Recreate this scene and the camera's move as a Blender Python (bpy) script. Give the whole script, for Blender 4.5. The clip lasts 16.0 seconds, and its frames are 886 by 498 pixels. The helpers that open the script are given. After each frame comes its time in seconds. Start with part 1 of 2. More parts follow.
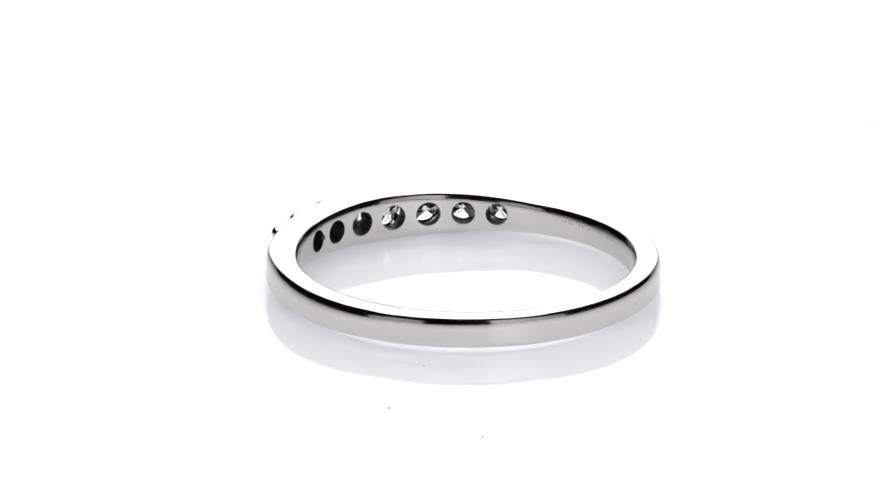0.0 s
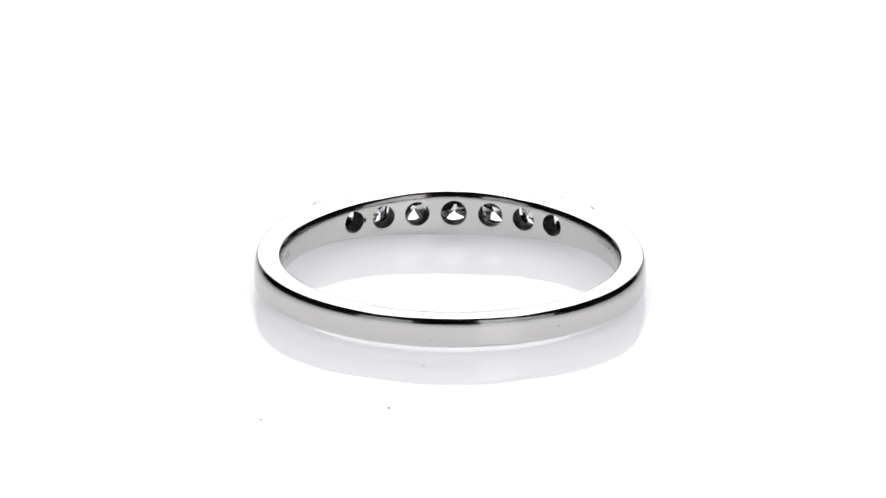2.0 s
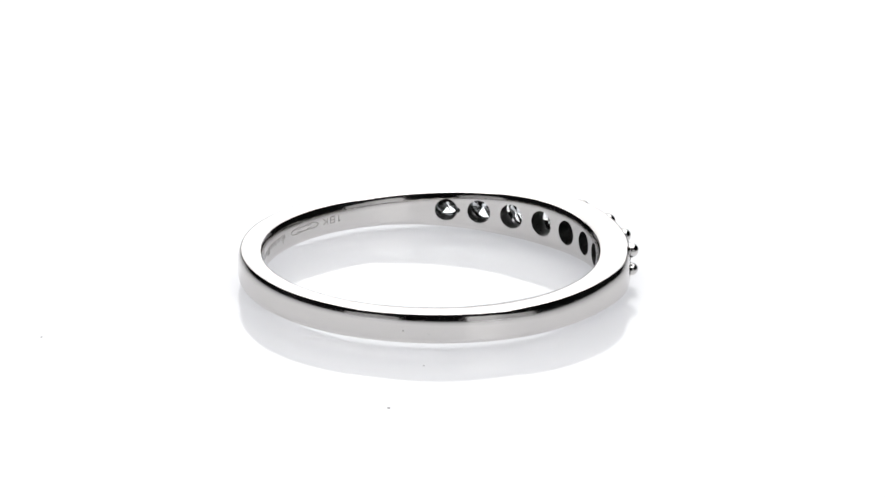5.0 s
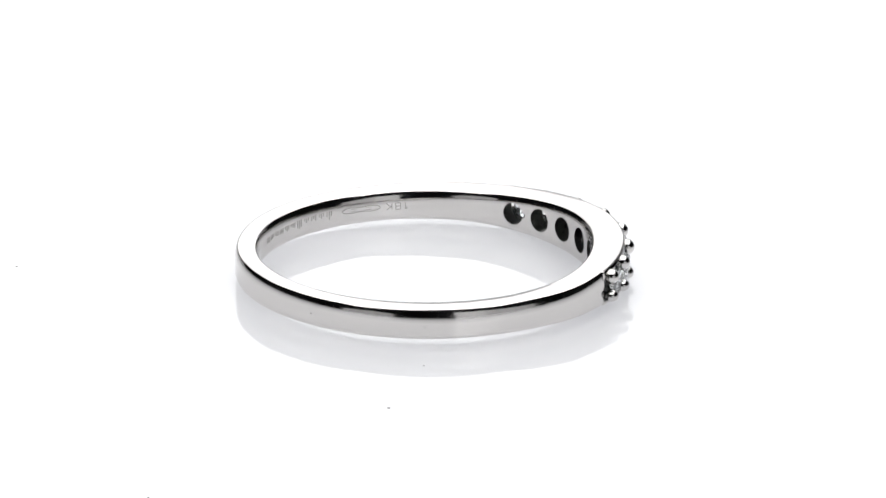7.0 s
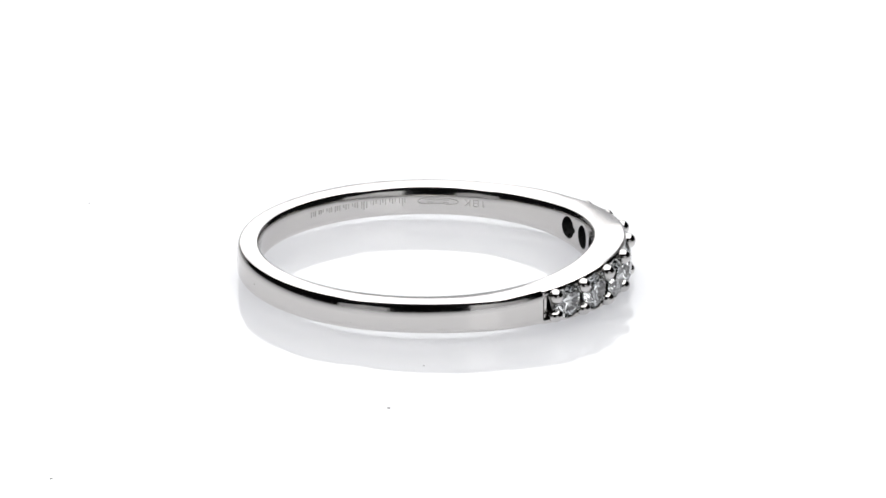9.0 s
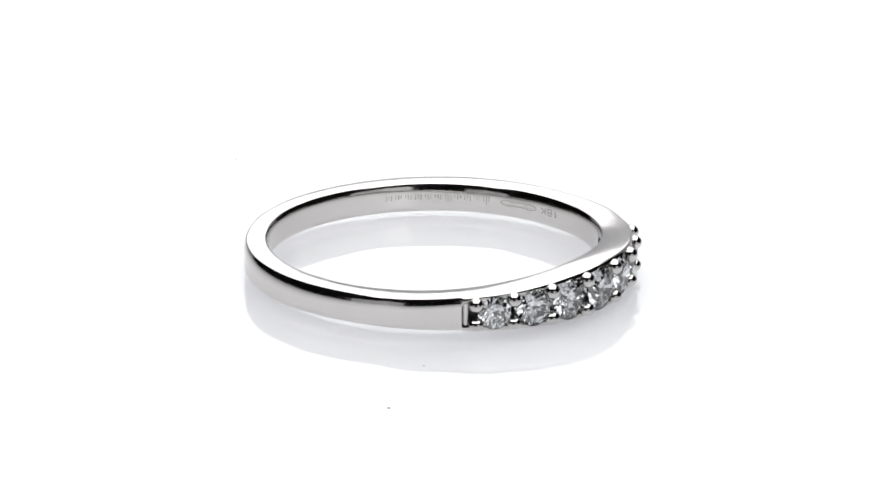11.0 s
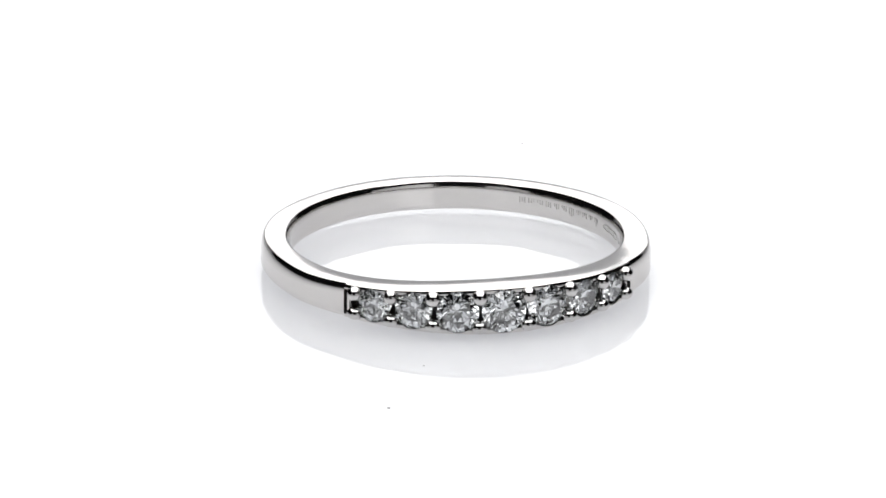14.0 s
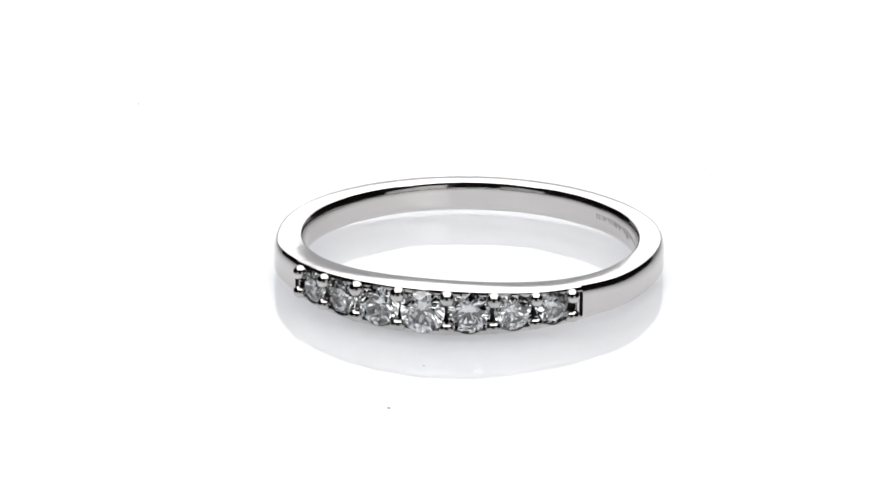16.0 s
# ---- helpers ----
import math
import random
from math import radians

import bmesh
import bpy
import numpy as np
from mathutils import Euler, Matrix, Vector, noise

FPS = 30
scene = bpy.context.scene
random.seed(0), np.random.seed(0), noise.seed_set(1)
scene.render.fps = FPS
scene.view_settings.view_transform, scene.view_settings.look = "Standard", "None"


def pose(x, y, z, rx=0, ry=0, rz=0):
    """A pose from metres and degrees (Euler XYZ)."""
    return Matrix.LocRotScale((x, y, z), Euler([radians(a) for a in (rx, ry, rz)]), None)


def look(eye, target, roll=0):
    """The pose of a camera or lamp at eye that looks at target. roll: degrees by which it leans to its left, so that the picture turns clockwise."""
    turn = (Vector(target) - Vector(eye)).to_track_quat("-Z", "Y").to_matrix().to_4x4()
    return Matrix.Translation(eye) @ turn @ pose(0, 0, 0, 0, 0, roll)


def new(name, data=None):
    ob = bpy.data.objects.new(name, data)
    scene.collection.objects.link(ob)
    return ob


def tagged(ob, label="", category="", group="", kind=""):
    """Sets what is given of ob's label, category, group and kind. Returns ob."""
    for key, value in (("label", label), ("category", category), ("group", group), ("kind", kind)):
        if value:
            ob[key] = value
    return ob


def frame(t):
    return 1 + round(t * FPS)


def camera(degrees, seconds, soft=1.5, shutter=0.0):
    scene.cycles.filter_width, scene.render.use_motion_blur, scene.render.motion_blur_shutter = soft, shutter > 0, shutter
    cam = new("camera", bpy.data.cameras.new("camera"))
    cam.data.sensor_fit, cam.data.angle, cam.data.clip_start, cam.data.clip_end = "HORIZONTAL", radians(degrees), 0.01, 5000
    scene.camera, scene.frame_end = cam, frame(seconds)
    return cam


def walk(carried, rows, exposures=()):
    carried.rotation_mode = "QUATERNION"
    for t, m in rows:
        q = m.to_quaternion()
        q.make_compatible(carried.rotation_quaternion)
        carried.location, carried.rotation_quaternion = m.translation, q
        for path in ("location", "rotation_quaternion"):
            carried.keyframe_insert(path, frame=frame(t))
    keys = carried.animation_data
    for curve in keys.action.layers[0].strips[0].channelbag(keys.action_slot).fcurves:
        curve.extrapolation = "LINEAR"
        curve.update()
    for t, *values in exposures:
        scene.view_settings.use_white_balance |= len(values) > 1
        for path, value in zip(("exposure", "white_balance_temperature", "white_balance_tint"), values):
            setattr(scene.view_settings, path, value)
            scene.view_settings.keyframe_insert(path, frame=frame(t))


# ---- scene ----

# The world is in metres; the ring is drawn in units of U, 0.029 mm each.
U = 2.9e-5
SPIN = -13.7356         # degrees a second of the slow turntable
HEAD = 116.4            # where the stone-set head points at 0 s

cam = camera(8.966, 16.0, soft=1.5)
STAND = look((0.0, -0.273783, 0.096313), (-0.000714, 0.000275, 0.001491), 0.50)
walk(cam, [(0.0, STAND), (16.0, STAND)])

# ---- light: a large softbox above, one behind, two white reflector cards, a dim room ----
world = bpy.data.worlds.new("studio_world")
world.use_nodes = True
world.node_tree.nodes["Background"].inputs[0].default_value = (0.02, 0.02, 0.021, 1)
world.node_tree.nodes["Background"].inputs[1].default_value = 1.0
scene.world = world


def area(name, eye, target, sx, sy, watts, colour=(1, 1, 1)):
    data = bpy.data.lights.new(name, "AREA")
    data.shape, data.size, data.size_y, data.energy, data.color = "RECTANGLE", sx, sy, watts, colour
    ob = new(name, data)
    ob.matrix_world = look(eye, target)
    return ob


def radiance(value, sx, sy):
    """Watts for an area lamp of that radiance."""
    return value * math.pi * sx * sy


area("softbox_overhead", (0, 0.10, 0.46), (0, 0.10, 0), 0.80, 0.86, radiance(2.57, 0.80, 0.86))
area("softbox_behind", (0, 0.60, 0.3125), (0, 0.0, 0.2725), 0.40, 0.315, radiance(1.34, 0.40, 0.315))



# ---- materials ----
def material(name):
    m = bpy.data.materials.new(name)
    m.use_nodes = True
    return m, m.node_tree, m.node_tree.nodes["Principled BSDF"]


def noise_node(nt, scale, detail=4.0, coord="Object"):
    tc = nt.nodes.new("ShaderNodeTexCoord")
    n = nt.nodes.new("ShaderNodeTexNoise")
    n.inputs["Scale"].default_value, n.inputs["Detail"].default_value = scale, detail
    nt.links.new(tc.outputs[coord], n.inputs["Vector"])
    return n


def ramp(nt, source, a, b, lo=0.35, hi=0.65):
    r = nt.nodes.new("ShaderNodeMapRange")
    r.inputs[1].default_value, r.inputs[2].default_value = lo, hi
    r.inputs[3].default_value, r.inputs[4].default_value = a, b
    nt.links.new(source, r.inputs[0])
    return r.outputs[0]


def bump(nt, bsdf, source, strength, distance):
    b = nt.nodes.new("ShaderNodeBump")
    b.inputs["Strength"].default_value, b.inputs["Distance"].default_value = strength, distance
    nt.links.new(source, b.inputs["Height"])
    nt.links.new(b.outputs[0], bsdf.inputs["Normal"])


def white_gold(name, colour, rough, wobble):
    m, nt, b = material(name)
    b.inputs["Metallic"].default_value = 1.0
    b.inputs["Base Color"].default_value = (*colour, 1)
    fine, broad = noise_node(nt, 9000.0), noise_node(nt, 420.0, 3.0)
    nt.links.new(ramp(nt, fine.outputs[0], rough * 0.75, rough * 1.3), b.inputs["Roughness"])
    bump(nt, b, broad.outputs[0], wobble, 2e-5)
    return m


METAL = white_gold("polished_white_gold", (0.68, 0.662, 0.645), 0.11, 0.35)
PRONG = white_gold("bright_white_gold", (0.60, 0.59, 0.578), 0.05, 0.05)
# unpolished seat metal, its base colour darkened for the shade in the recesses
SEAT_SHADE = white_gold("shaded_seat_gold", (0.09, 0.088, 0.085), 0.35, 0.3)
ENGRAVED = white_gold("matt_engraved_gold", (0.50, 0.49, 0.475), 0.4, 0.2)


def stone_material():
    m, nt, b = material("clear_diamond")
    b.inputs["Base Color"].default_value = (0.955, 0.985, 1.0, 1)
    b.inputs["Roughness"].default_value = 0.0
    b.inputs["IOR"].default_value = 2.42
    b.inputs["Transmission Weight"].default_value = 1.0
    return m


STONE = stone_material()


def acrylic():
    m, nt, b = material("white_gloss_acrylic")
    n = noise_node(nt, 6.0, 3.0)
    mix = nt.nodes.new("ShaderNodeMix")
    mix.data_type = "RGBA"
    mix.inputs[6].default_value, mix.inputs[7].default_value = (0.80, 0.805, 0.835, 1), (0.81, 0.815, 0.845, 1)
    nt.links.new(n.outputs[0], mix.inputs[0])
    nt.links.new(mix.outputs[2], b.inputs["Base Color"])
    fine = noise_node(nt, 900.0, 3.0)
    nt.links.new(ramp(nt, fine.outputs[0], 0.02, 0.05), b.inputs["Roughness"])
    b.inputs["IOR"].default_value = 1.46
    b.inputs["Subsurface Weight"].default_value = 1.0
    b.inputs["Subsurface Radius"].default_value = (1.0, 1.0, 1.0)
    b.inputs["Subsurface Scale"].default_value = 0.018
    return m


ACRYLIC = acrylic()


def plain(name, colour, rough):
    m, nt, b = material(name)
    n = noise_node(nt, 12.0)
    mix = nt.nodes.new("ShaderNodeMix")
    mix.data_type = "RGBA"
    mix.inputs[6].default_value = (*[c * 0.85 for c in colour], 1)
    mix.inputs[7].default_value = (*[c * 1.15 for c in colour], 1)
    nt.links.new(n.outputs[0], mix.inputs[0])
    nt.links.new(mix.outputs[2], b.inputs["Base Color"])
    b.inputs["Roughness"].default_value = rough
    return m


DARK = plain("dark_studio_paint", (0.012, 0.012, 0.013), 0.9)
CARD = plain("light_grey_card", (0.68, 0.68, 0.68), 0.8)
DUST = plain("grey_dust", (0.17, 0.17, 0.17), 0.9)


def linked(name, bm, mat, parent=None, label="", smooth=None):
    me = bpy.data.meshes.new(name)
    bm.to_mesh(me)
    bm.free()
    me.materials.append(mat)
    if smooth is not None:
        for poly in me.polygons:
            poly.use_smooth = True
        me.set_sharp_from_angle(angle=radians(smooth))
    ob = new(name, me)
    ob.parent = parent
    return tagged(ob, label) if label else ob


def part(name, bm, mat, parent, label="", smooth=None):
    return linked(name, bm, mat, parent, label, smooth)


# ---- the set: a glossy white sheet that curves up behind, in a dark room ----
def sweep_sheet():
    """A tabletop with a soft curve into an upright back, 12 mm thick."""
    line = [(-0.62, 0.0), (-0.3, 0.0), (0.0, 0.0), (0.35, 0.0), (0.62, 0.0)]
    for i in range(1, 13):
        a = radians(90 * i / 12)
        line.append((0.62 + 0.25 * math.sin(a), 0.25 - 0.25 * math.cos(a)))
    line.append((0.87, 0.95))
    bm = bmesh.new()
    rows = []
    for x in np.linspace(-0.75, 0.75, 7):
        rows.append([bm.verts.new((x, y, z)) for y, z in line])
    for a, b in zip(rows, rows[1:]):
        for i in range(len(line) - 1):
            bm.faces.new((a[i], b[i], b[i + 1], a[i + 1]))
    bm.normal_update()
    under = bmesh.ops.duplicate(bm, geom=bm.verts[:] + bm.edges[:] + bm.faces[:])["geom"]
    for v in under:
        if isinstance(v, bmesh.types.BMVert):
            v.co -= v.normal * 0.012 * (1 if v.normal.z > 0 or v.normal.y < 0 else -1)
    edges = [e for e in bm.edges if len(e.link_faces) == 1]
    bmesh.ops.bridge_loops(bm, edges=edges)
    bmesh.ops.recalc_face_normals(bm, faces=bm.faces)
    return bm


sheet = linked("tabletop", sweep_sheet(), ACRYLIC, smooth=40)
tagged(sheet, "glossy white acrylic sheet curving up into a seamless backdrop", "tabletop", kind="structure")


def slab(name, x0, y0, z0, x1, y1, z1, label, category):
    bm = bmesh.new()
    bmesh.ops.create_cube(bm, size=1, matrix=Matrix.Translation(((x0 + x1) / 2, (y0 + y1) / 2, (z0 + z1) / 2))
                          @ Matrix.Diagonal((x1 - x0, y1 - y0, z1 - z0, 1)))
    return tagged(linked(name, bm, DARK), label, category, kind="structure")


slab("wall_south", -1.5, -1.6, -0.0125, 1.5, -1.5, 1.6, "dark painted studio wall behind the camera", "wall")
slab("wall_north", -1.5, 1.5, -0.0125, 1.5, 1.6, 1.6, "dark painted studio wall behind the backdrop", "wall")
slab("wall_west", -1.6, -1.6, -0.0125, -1.5, 1.6, 1.6, "dark painted studio side wall", "wall")
slab("wall_east", 1.5, -1.6, -0.0125, 1.6, 1.6, 1.6, "dark painted studio side wall", "wall")
slab("floor", -1.6, -1.6, -0.11, 1.6, 1.6, -0.0125, "dark studio bench top below the acrylic sheet", "floor")
slab("ceiling", -1.6, -1.6, 1.6, 1.6, 1.6, 1.7, "dark studio ceiling above the softbox", "ceiling")


def reflector_card(line, tall, label):
    """A folded card on two feet that stands on the sheet; line gives bearings from the camera's side and distances."""
    card = tagged(new("reflector_card"), label, "reflector card", "reflector cards beside the camera")
    bm = bmesh.new()
    rows = []
    for i in range(13):
        bearing = line[0][0] + (line[-1][0] - line[0][0]) * i / 12
        a, far = radians(bearing), float(np.interp(bearing, [p[0] for p in line], [p[1] for p in line]))
        for r in (far, far + 0.003):
            rows.append([bm.verts.new((r * math.sin(a), -r * math.cos(a), z)) for z in (0.0, tall / 2, tall)])
    for i in range(12):
        p, q, u, v = rows[2 * i:2 * i + 4]
        for k in (0, 1):
            bm.faces.new((p[k], u[k], u[k + 1], p[k + 1]))
            bm.faces.new((q[k], v[k], v[k + 1], q[k + 1]))
        for k in (0, 2):
            bm.faces.new((p[k], u[k], v[k], q[k]))
    for p, q in ((rows[0], rows[1]), (rows[-2], rows[-1])):
        for k in (0, 1):
            bm.faces.new((p[k], q[k], q[k + 1], p[k + 1]))
    bmesh.ops.recalc_face_normals(bm, faces=bm.faces)
    part("panel", bm, CARD, card, "matt light grey card panel")
    for s in (0.2, 0.8):
        bearing = line[0][0] + (line[-1][0] - line[0][0]) * s
        a, far = radians(bearing), float(np.interp(bearing, [p[0] for p in line], [p[1] for p in line]))
        bm = bmesh.new()
        bmesh.ops.create_cube(bm, size=1, matrix=pose((far + 0.026) * math.sin(a), -(far + 0.026) * math.cos(a), 0.02, 0, 0, math.degrees(a))
                              @ Matrix.Diagonal((0.003, 0.044, 0.04, 1)))
        bmesh.ops.bevel(bm, geom=bm.edges[:], offset=0.001, segments=1, affect="EDGES")
        part("foot", bm, CARD, card)
    return card


reflector_card([(16.5, 0.36), (36.0, 0.41), (60.0, 0.70)], 0.17, "upright light grey reflector card slanting away beside the camera")
reflector_card([(-52.0, 0.72), (-34.0, 0.44), (-21.0, 0.58)], 0.15, "upright folded light grey reflector card beside the camera")


# ---- the ring ----
R_IN, R_OUT, MID = 293.8, 345.0, 39.5      # inner and outer radius, height of the middle plane
SHIFT = 11.0                                # how far the finger hole is set back from the head
HEAD_END = 48.3                             # degrees from the middle of the head to its ends
STONES = [(0.0, 79.0), (13.5, 74.0), (-13.5, 74.0), (26.4, 67.0), (-26.4, 67.0), (38.6, 60.0), (-38.6, 60.0)]
TILTS = [(-3.0, 1.0), (2.0, -2.0), (-2.5, 2.5), (3.0, 1.5), (-1.0, -3.0), (2.5, 2.0), (-3.5, -1.0)]   # how far each stone sits askew
BEADS = [7.2, 20.6, 33.0, 44.4]


def width(deg):
    """How wide the band is, deg degrees from the middle of its head."""
    d = abs((deg + 180) % 360 - 180)
    if d < 95:
        return 53 + 30 * math.cos(radians(90 * d / 95)) ** 4
    return 53 + (d - 95) / 85


def inner(deg):
    """Radius of the finger hole's wall, from the middle of the outer circle."""
    return R_IN - SHIFT * math.cos(radians(deg))


def shoulder(deg):
    """How far the soft upper shoulder reaches down; it is crisper at the back of the band."""
    d = abs((deg + 180) % 360 - 180)
    return 0.58 + 0.31 * math.exp(-((d - 98) / 36) ** 2)


def outer(deg):
    d = abs((deg + 180) % 360 - 180)
    if d < HEAD_END:
        return 345.0
    return R_OUT - 2 + 4 * math.exp(-((d - 64) / 11) ** 2) + 2 * min(1, max(0, (d - 90) / 30)) + 4 * math.exp(-((d - 112) / 28) ** 2)


def corner(kind, size=0.9):
    """Nine points of a section's corner, from the upright face to the top, as (set in, set down)."""
    if kind == "soft":          # a shallow worn shoulder, then a tight edge
        pts, x, z = [(0.0, 0.0)], 0.0, 0.0
        turns = [(1, 4, 90 * size), (4, 8, 70 * size), (8, 14, 58 * size), (14, 22, 46 * size), (22, 37, 22 * size),
                 (37, 55, 3.0), (55, 74, 3.0), (74, 90, 7.0)]
        for lo, hi, arc in turns:
            x += arc * (math.cos(radians(lo)) - math.cos(radians(hi)))
            z += arc * (math.sin(radians(hi)) - math.sin(radians(lo)))
            pts.append((x, z))
    else:
        rx, rz = kind
        pts = [(rx * (1 - math.cos(radians(i * 11.25))), rz * math.sin(radians(i * 11.25))) for i in range(9)]
    tall = pts[-1][1]
    return [(x, tall - z) for x, z in pts]


def flare(deg):
    """How much higher the top's outer edge stands than its inner edge."""
    d = abs((deg + 180) % 360 - 180)
    return 2.0 * (0.5 + 0.5 * math.cos(radians(min(180, max(0, (d - 45) * 1.6)))))


def profile(r0, r1, w, top_out, top_in, low_out, low_in, dip, size):
    """The closed outline of the band's section, as (radius, height), with shaped corners."""
    a, b, c, d = corner(top_out, size), corner(top_in, 1.02 * size), corner(low_in), corner(low_out)
    pts = [(r1 - x, w / 2 - z) for x, z in a]
    pts += [(r0 + x, w / 2 - z) for x, z in reversed(b)]
    pts += [(r0 + x, -w / 2 + z) for x, z in c]
    pts += [(r1 - x, -w / 2 + z) for x, z in reversed(d)]
    h, k = w / 2 - a[0][1], w / 2 - d[0][1]
    span = h + k
    pts += [(r1, -k + span * 0.06), (r1 - dip, -k + span * 0.10), (r1 - dip, -k + span * 0.95), (r1, -k + span * 0.985)]
    return pts


def band_mesh():
    stations = [i * 1.5 for i in range(240)]
    stations = [d for d in stations if all(abs(d - e) > 1.3 for e in (HEAD_END, 360 - HEAD_END))]
    stations += [e + q for e in (HEAD_END, 360 - HEAD_END) for q in (-1.0, -0.5, -0.2, 0.2, 0.5, 1.0)]
    bm = bmesh.new()
    loops = []
    for d in sorted(stations):
        inhead = abs((d + 180) % 360 - 180) < HEAD_END
        a = radians(d)
        r0, r1, rise = inner(d), outer(d), flare(d)
        loops.append([bm.verts.new((r * math.cos(a) * U, r * math.sin(a) * U, (MID + z + (rise * (r - r0) / (r1 - r0) if z > 0 else 0)) * U))
                      for r, z in profile(r0, r1, width(d), (8, 9) if inhead else "soft", "soft", (4, 4) if inhead else (6, 7), (4, 8), 22 if inhead else 0, shoulder(d))])
    for a, b in zip(loops, loops[1:] + loops[:1]):
        for i in range(len(a)):
            j = (i + 1) % len(a)
            face = bm.faces.new((a[i], a[j], b[j], b[i]))
            # channel floor and walls get the metal with shade in its colour
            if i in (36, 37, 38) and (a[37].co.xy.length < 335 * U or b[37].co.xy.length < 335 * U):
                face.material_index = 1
    bmesh.ops.recalc_face_normals(bm, faces=bm.faces)
    return bm


def cone_between(bm, deg, r0, d0, r1, d1, segs=28):
    """A cone along the ring's radius at deg, from r0 to r1."""
    m = pose(0, 0, MID * U, 0, 0, deg) @ Matrix.Translation(((r0 + r1) / 2 * U, 0, 0)) @ Euler((0, radians(90), 0)).to_matrix().to_4x4()
    bmesh.ops.create_cone(bm, cap_ends=True, segments=segs, radius1=d0 / 2 * U, radius2=d1 / 2 * U, depth=(r1 - r0) * U, matrix=m)


def bored(ob):
    """Bores a tapered seat for every stone right through the band."""
    bm = bmesh.new()
    for deg, dia in STONES:
        bore = 41 + 6 * (dia - 60) / 19
        cone_between(bm, deg, 262, bore, 302, bore)
        cone_between(bm, deg, 301.9, bore, 343, dia)
        cone_between(bm, deg, 342.9, dia, 372, dia * 1.06)
    cone_between(bm, 34.4, 274, 26, 291, 0.4)      # a slip of the drill beside one seat
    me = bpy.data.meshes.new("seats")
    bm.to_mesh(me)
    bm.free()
    # bored faces take the same shade-darkened metal
    me.materials.append(SEAT_SHADE)
    ob.data.materials.append(SEAT_SHADE)
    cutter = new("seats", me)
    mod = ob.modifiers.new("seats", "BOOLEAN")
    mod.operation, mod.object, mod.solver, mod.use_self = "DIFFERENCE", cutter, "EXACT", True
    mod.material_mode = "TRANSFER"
    bpy.context.view_layer.update()
    done = bpy.data.meshes.new_from_object(ob.evaluated_get(bpy.context.evaluated_depsgraph_get()))
    ob.modifiers.clear()
    ob.data = done
    bpy.data.objects.remove(cutter)
    for poly in done.polygons:
        poly.use_smooth = True
    done.set_sharp_from_angle(angle=radians(28))


def brilliant(seed):
    """A round brilliant of diameter 1, its axis along x, the table towards +x, cut with small errors of its own."""
    bm = bmesh.new()
    rnd = random.Random(seed)

    def circle(n, r, h, turn, slip=0.0):
        made = []
        for i in range(n):
            a = radians(turn + 360 * i / n + slip * rnd.uniform(-90, 90))
            q = r * (1 + rnd.uniform(-slip, slip))
            made.append(bm.verts.new((h + 0.4 * rnd.uniform(-slip, slip), q * math.cos(a), q * math.sin(a))))
        return made


    table = circle(8, 0.28, 0.165, 0)
    star = circle(8, 0.395, 0.111, 22.5, 0.02)
    top = circle(16, 0.5, 0.018, 0)
    low = circle(16, 0.5, -0.018, 0)
    pav = circle(8, 0.11, -0.361, 22.5, 0.04)
    culet = bm.verts.new((-0.449, 0, 0))
    bm.faces.new(table)
    for i in range(8):
        j, k = (i + 1) % 8, (i - 1) % 8
        bm.faces.new((table[i], star[i], table[j]))
        bm.faces.new((table[i], star[k], top[2 * i], star[i]))
        bm.faces.new((star[i], top[2 * i], top[2 * i + 1]))
        bm.faces.new((star[i], top[2 * i + 1], top[(2 * i + 2) % 16]))
    for i in range(16):
        j = (i + 1) % 16
        bm.faces.new((top[i], low[i], low[j], top[j]))
    for i in range(8):
        j = (i - 1) % 8
        a, b, c = low[2 * i], low[2 * i + 1], low[(2 * i + 2) % 16]
        bm.faces.new((a, pav[i], b))
        bm.faces.new((b, pav[i], c))
        bm.faces.new((a, pav[j], culet, pav[i]))
    bmesh.ops.recalc_face_normals(bm, faces=bm.faces)
    return bm


def prong_mesh():
    """A short post with a polished bead on its end, along x, radius 1."""
    bm = bmesh.new()
    outline = [(-2.2, 0.62), (-1.0, 0.62), (-0.55, 0.80)] + [(math.sin(radians(a)), math.cos(radians(a))) for a in (-25, 0, 20, 40, 58, 74)]
    rings = [[bm.verts.new((x, r * math.cos(math.tau * i / 16), r * math.sin(math.tau * i / 16))) for i in range(16)] for x, r in outline]
    for a, b in zip(rings, rings[1:]):
        for i in range(16):
            bm.faces.new((a[i], a[(i + 1) % 16], b[(i + 1) % 16], b[i]))
    tip = bm.verts.new((1, 0, 0))
    for i in range(16):
        bm.faces.new((rings[-1][i], rings[-1][(i + 1) % 16], tip))
    bm.faces.new(rings[0])
    bmesh.ops.recalc_face_normals(bm, faces=bm.faces)
    return bm


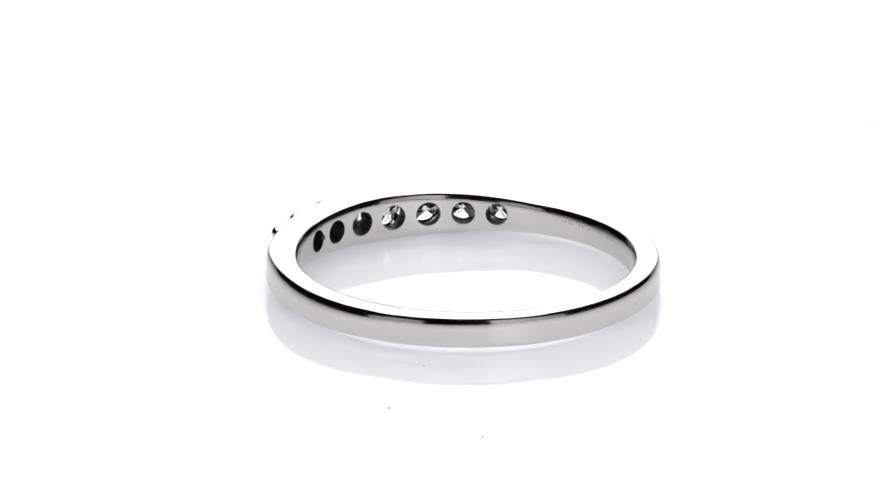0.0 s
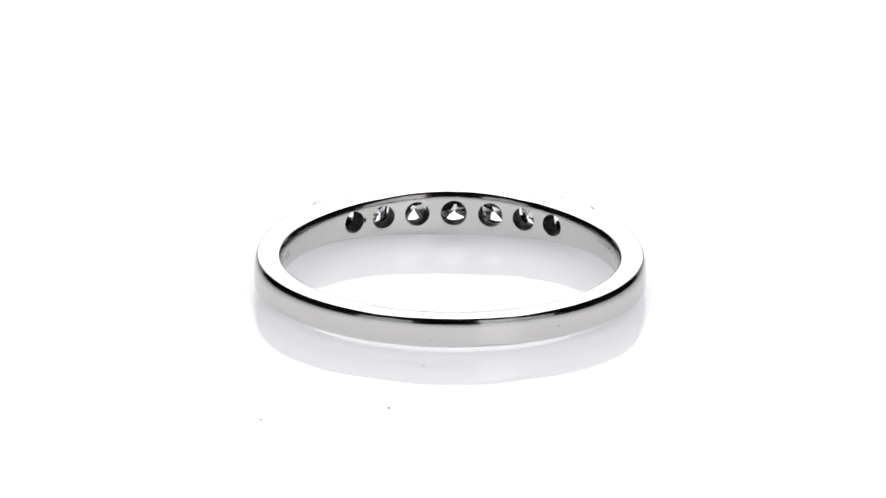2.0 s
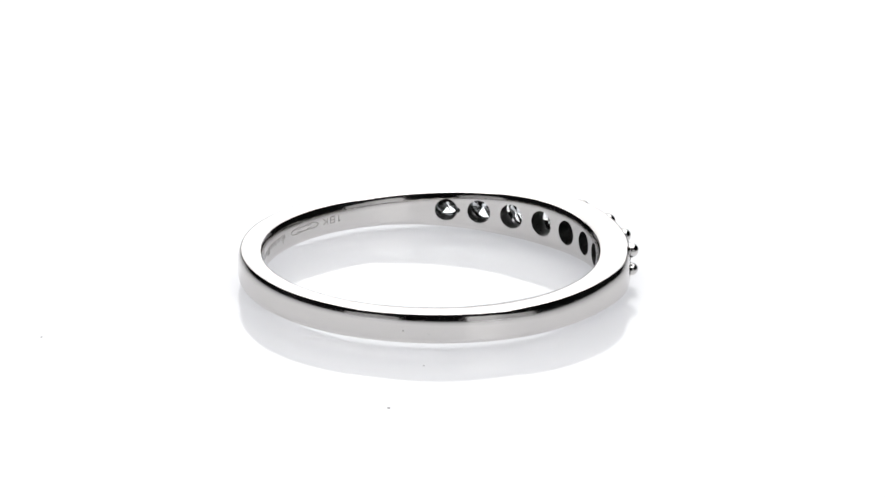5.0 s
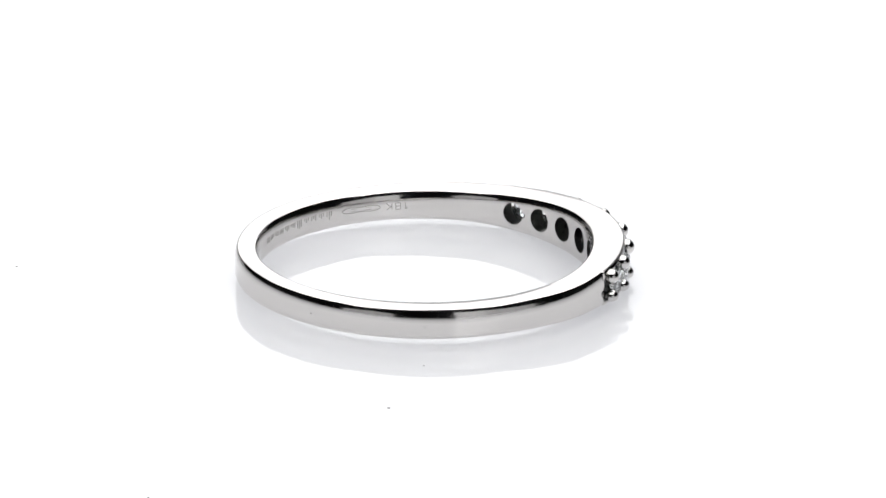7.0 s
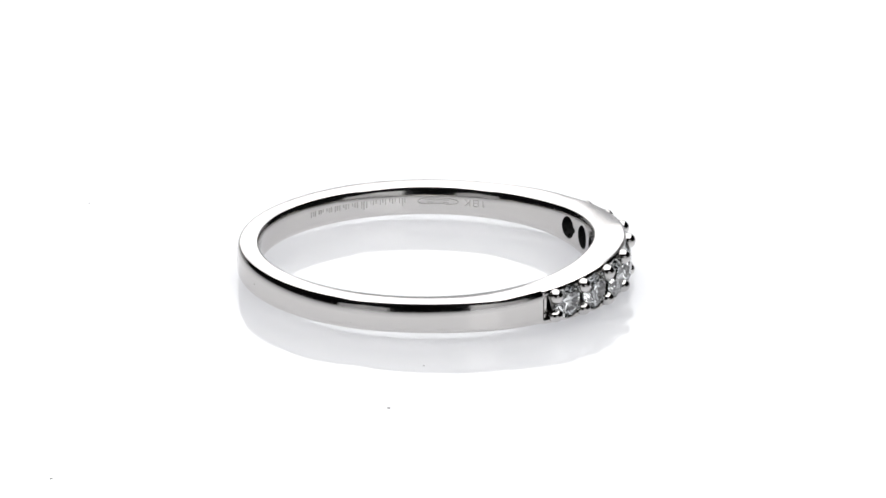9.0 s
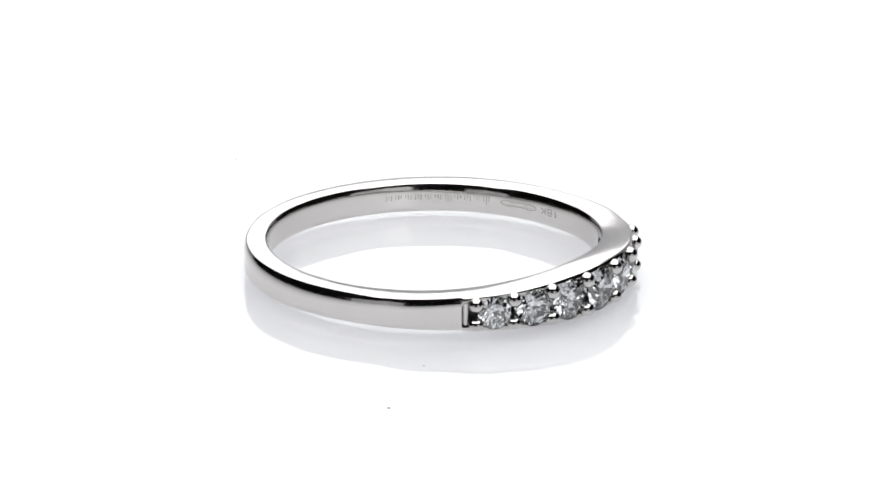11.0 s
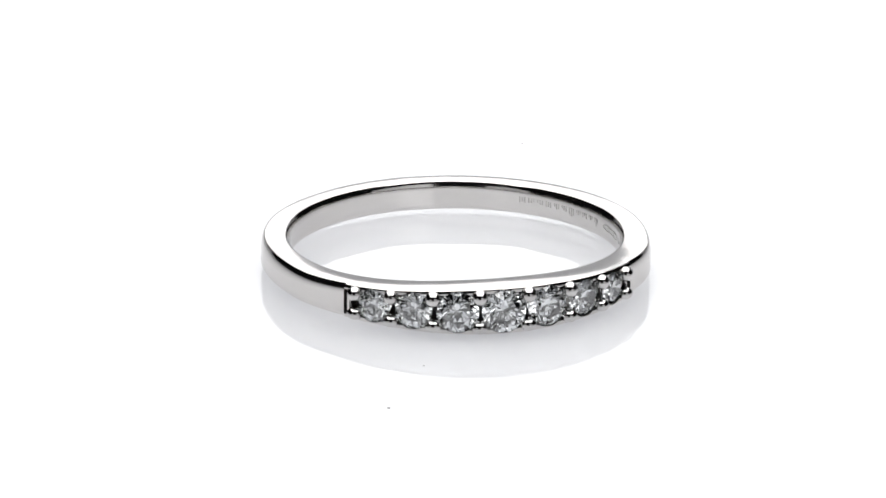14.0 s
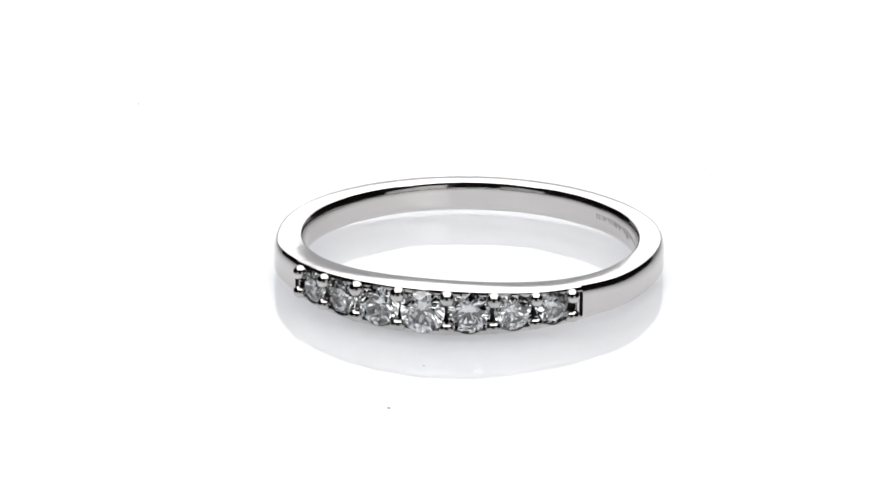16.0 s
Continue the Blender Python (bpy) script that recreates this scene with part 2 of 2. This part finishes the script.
def build_ring():
    ring = tagged(new("ring"), "polished white gold ring set with seven graduated clear diamonds", "ring")
    band = part("band", band_mesh(), METAL, ring, "polished white gold band, tapered, engraved inside")
    bored(band)
    for n, (deg, dia) in enumerate(STONES):
        stone = part("diamond", brilliant(n), STONE, ring, "clear round brilliant-cut diamond")
        lift = 341 - 2 * (82 - dia) / 23
        stone.matrix_basis = (pose(0, 0, MID * U, 0, 0, deg) @ pose(lift * U, 0, 0, 7 + 31 * n, TILTS[n][0], TILTS[n][1])
                              @ Matrix.Diagonal((dia * U, dia * U, dia * U, 1)))
    bead = None
    for sign in (1, -1):
        for deg in BEADS:
            for side in (1, -1):
                if bead is None:
                    ob = part("prong", prong_mesh(), PRONG, ring, "polished bead prong", 40)
                    bead = ob
                else:
                    ob = new("prong", bead.data)
                    ob.parent = ring
                    tagged(ob, "polished bead prong")
                size = (14.6 if deg < 25 else 13.6) if side > 0 else (13.8 if deg < 25 else 12.8)
                z = width(deg) / 2 - size * 1.02
                ob.matrix_basis = (pose(0, 0, (MID + side * z) * U, 0, 0, sign * deg) @ pose((346 + (1 if deg > 40 else 0)) * U, 0, 0)
                                   @ Matrix.Diagonal((size * U, size * (1.0 if side > 0 else 1.1) * U, size * (1.0 if side > 0 else 0.9) * U, 1)))
    for sign in (1, -1):
        bm = bmesh.new()
        bmesh.ops.create_cube(bm, size=1, matrix=pose(0, 0, MID * U, 0, 0, sign * 47.3) @ pose(330 * U, 0, 0) @ Matrix.Diagonal((20 * U, 8.5 * U, 42 * U, 1)))
        bmesh.ops.bevel(bm, geom=bm.edges[:], offset=2.0 * U, segments=3, affect="EDGES")
        part("end_bar", bm, METAL, ring, "thin upright bar closing the stone channel")
    part("engraving", engraving(), ENGRAVED, band, "fine engraved line of lettering and a link mark", None)
    for deg, z, r in ((-146.3, 36, 1.7), (-106.0, 25, 1.0)):
        bm = bmesh.new()
        bmesh.ops.create_icosphere(bm, subdivisions=2, radius=r * U, matrix=pose(0, 0, z * U, 0, 0, deg) @ Matrix.Translation((outer(deg) * U, 0, 0)) @ Matrix.Diagonal((0.3, 1, 1, 1)))
        part("pit", bm, ENGRAVED, band, "tiny dull pit in the polished band")
    return ring


def stroke(bm, a, b, thick=1.9):
    """An engraved bar on the inner wall, between two places (degrees, height)."""
    (a0, z0), (a1, z1) = a, b
    wall = inner((a0 + a1) / 2) - 0.35
    x0, x1 = radians(a0) * wall, radians(a1) * wall
    n = Vector((-(z1 - z0), x1 - x0, 0)).normalized() * thick / 2
    steps = max(1, int(abs(a1 - a0) / 1.0))
    last = None
    for i in range(steps + 1):
        s = i / steps
        pair = []
        for q in (1, -1):
            x, z = x0 + (x1 - x0) * s + n.x * q, z0 + (z1 - z0) * s + n.y * q
            t = x / wall
            r = inner(math.degrees(t)) - 0.35
            pair.append(bm.verts.new((r * math.cos(t) * U, r * math.sin(t) * U, (MID + z) * U)))
        if last:
            bm.faces.new((last[0], last[1], pair[1], pair[0]))
        last = pair


def engraving():
    bm = bmesh.new()
    # the link mark: a long rounded outline with a narrower waist
    ends = []
    for i in range(49):
        t = math.tau * i / 48
        u = math.cos(t)
        v = math.sin(t) * (6.5 - 2.6 * math.exp(-(u / 0.33) ** 2))
        ends.append((95.5 + 7.2 * math.copysign(abs(u) ** 0.8, u), v))
    for a, b in zip(ends, ends[1:]):
        stroke(bm, a, b, 1.7)
    for u in (92.7, 98.3):
        stroke(bm, (u - 1.2, 2.2), (u + 1.2, 2.2), 1.3)
        stroke(bm, (u - 1.2, -2.2), (u + 1.2, -2.2), 1.3)
    # the fineness mark, upside down: strokes of each character, (across, up) to (across, up)
    one = [((0.5, 0), (0.5, 12)), ((0.5, 12), (-0.2, 9.5))]
    eight = [((0, 0), (1.7, 0)), ((0, 6.2), (1.7, 6.2)), ((0, 12), (1.7, 12)), ((0, 0), (0, 12)), ((1.7, 0), (1.7, 12))]
    kay = [((0, 0), (0, 12)), ((0, 5), (1.9, 12)), ((0.5, 7), (2.0, 0))]
    for at, marks in ((78.6, one), (80.9, eight), (84.0, kay)):
        for (u0, v0), (u1, v1) in marks:
            stroke(bm, (at + u0, 6 - v0), (at + u1, 6 - v1), 1.6)
    # a line of eleven characters, as plain bars
    rnd = random.Random(4)
    for i in range(11):
        u = 107.2 + 3.45 * i
        tall = 16.0 if i in (0, 4) else 11.0
        for k in (0.0, 0.95, 1.9):
            stroke(bm, (u + k, 6.5), (u + k, 6.5 - tall * rnd.choice((0.6, 0.85, 1.0))), rnd.uniform(1.3, 2.3))
    # small marks across the ring, as plain bars
    for i in range(9):
        u = -64.5 - 3.1 * i
        for k in (0.0, 1.3):
            low = rnd.uniform(4.0, 9.0)
            stroke(bm, (u - k, low), (u - k, low + rnd.uniform(3.0, 6.0)), rnd.uniform(1.5, 2.6))
    return bm


ring = build_ring()


def dust(x, y, size):
    bm = bmesh.new()
    bmesh.ops.create_icosphere(bm, subdivisions=2, radius=size * U, matrix=Matrix.Translation((0, 0, size * U * 0.3)) @ Matrix.Diagonal((1.2, 1, 0.35, 1)))
    ob = linked("dust_speck", bm, DUST)
    ob.location = (x, y, 0)
    return tagged(ob, "tiny grey speck of dust", "dust speck", "dust on the tabletop")


# two fixed specks added on the sheet to stand for dust on the lens
dust(-0.003209, -0.018976, 2.5)
dust(-0.001573, -0.013037, 1.5)
# specks that turn with the ring: the speck, its distance from the axis, its bearing at 0 s
drifting = [(dust(far * U, 0, 2.1), far, start) for far, start in ((783, 273.3), (1175, 341.6), (1183, 0.4), (1200, 48.5))]


def motions():
    rows = []
    for i in range(17):
        turn = pose(0, 0, 0, 0, 0, SPIN * i)
        rows.append((float(i), turn @ pose(10.75 * U, -45.5 * U, 0, 0, 0, HEAD) @ pose(0, 0, 0, 0, -0.4, 0)))
    walk(ring, rows)
    for speck, far, start in drifting:
        walk(speck, [(float(i), pose(0, 0, 0, 0, 0, start + SPIN * i) @ pose(far * U, 0, 0)) for i in range(17)])


motions()
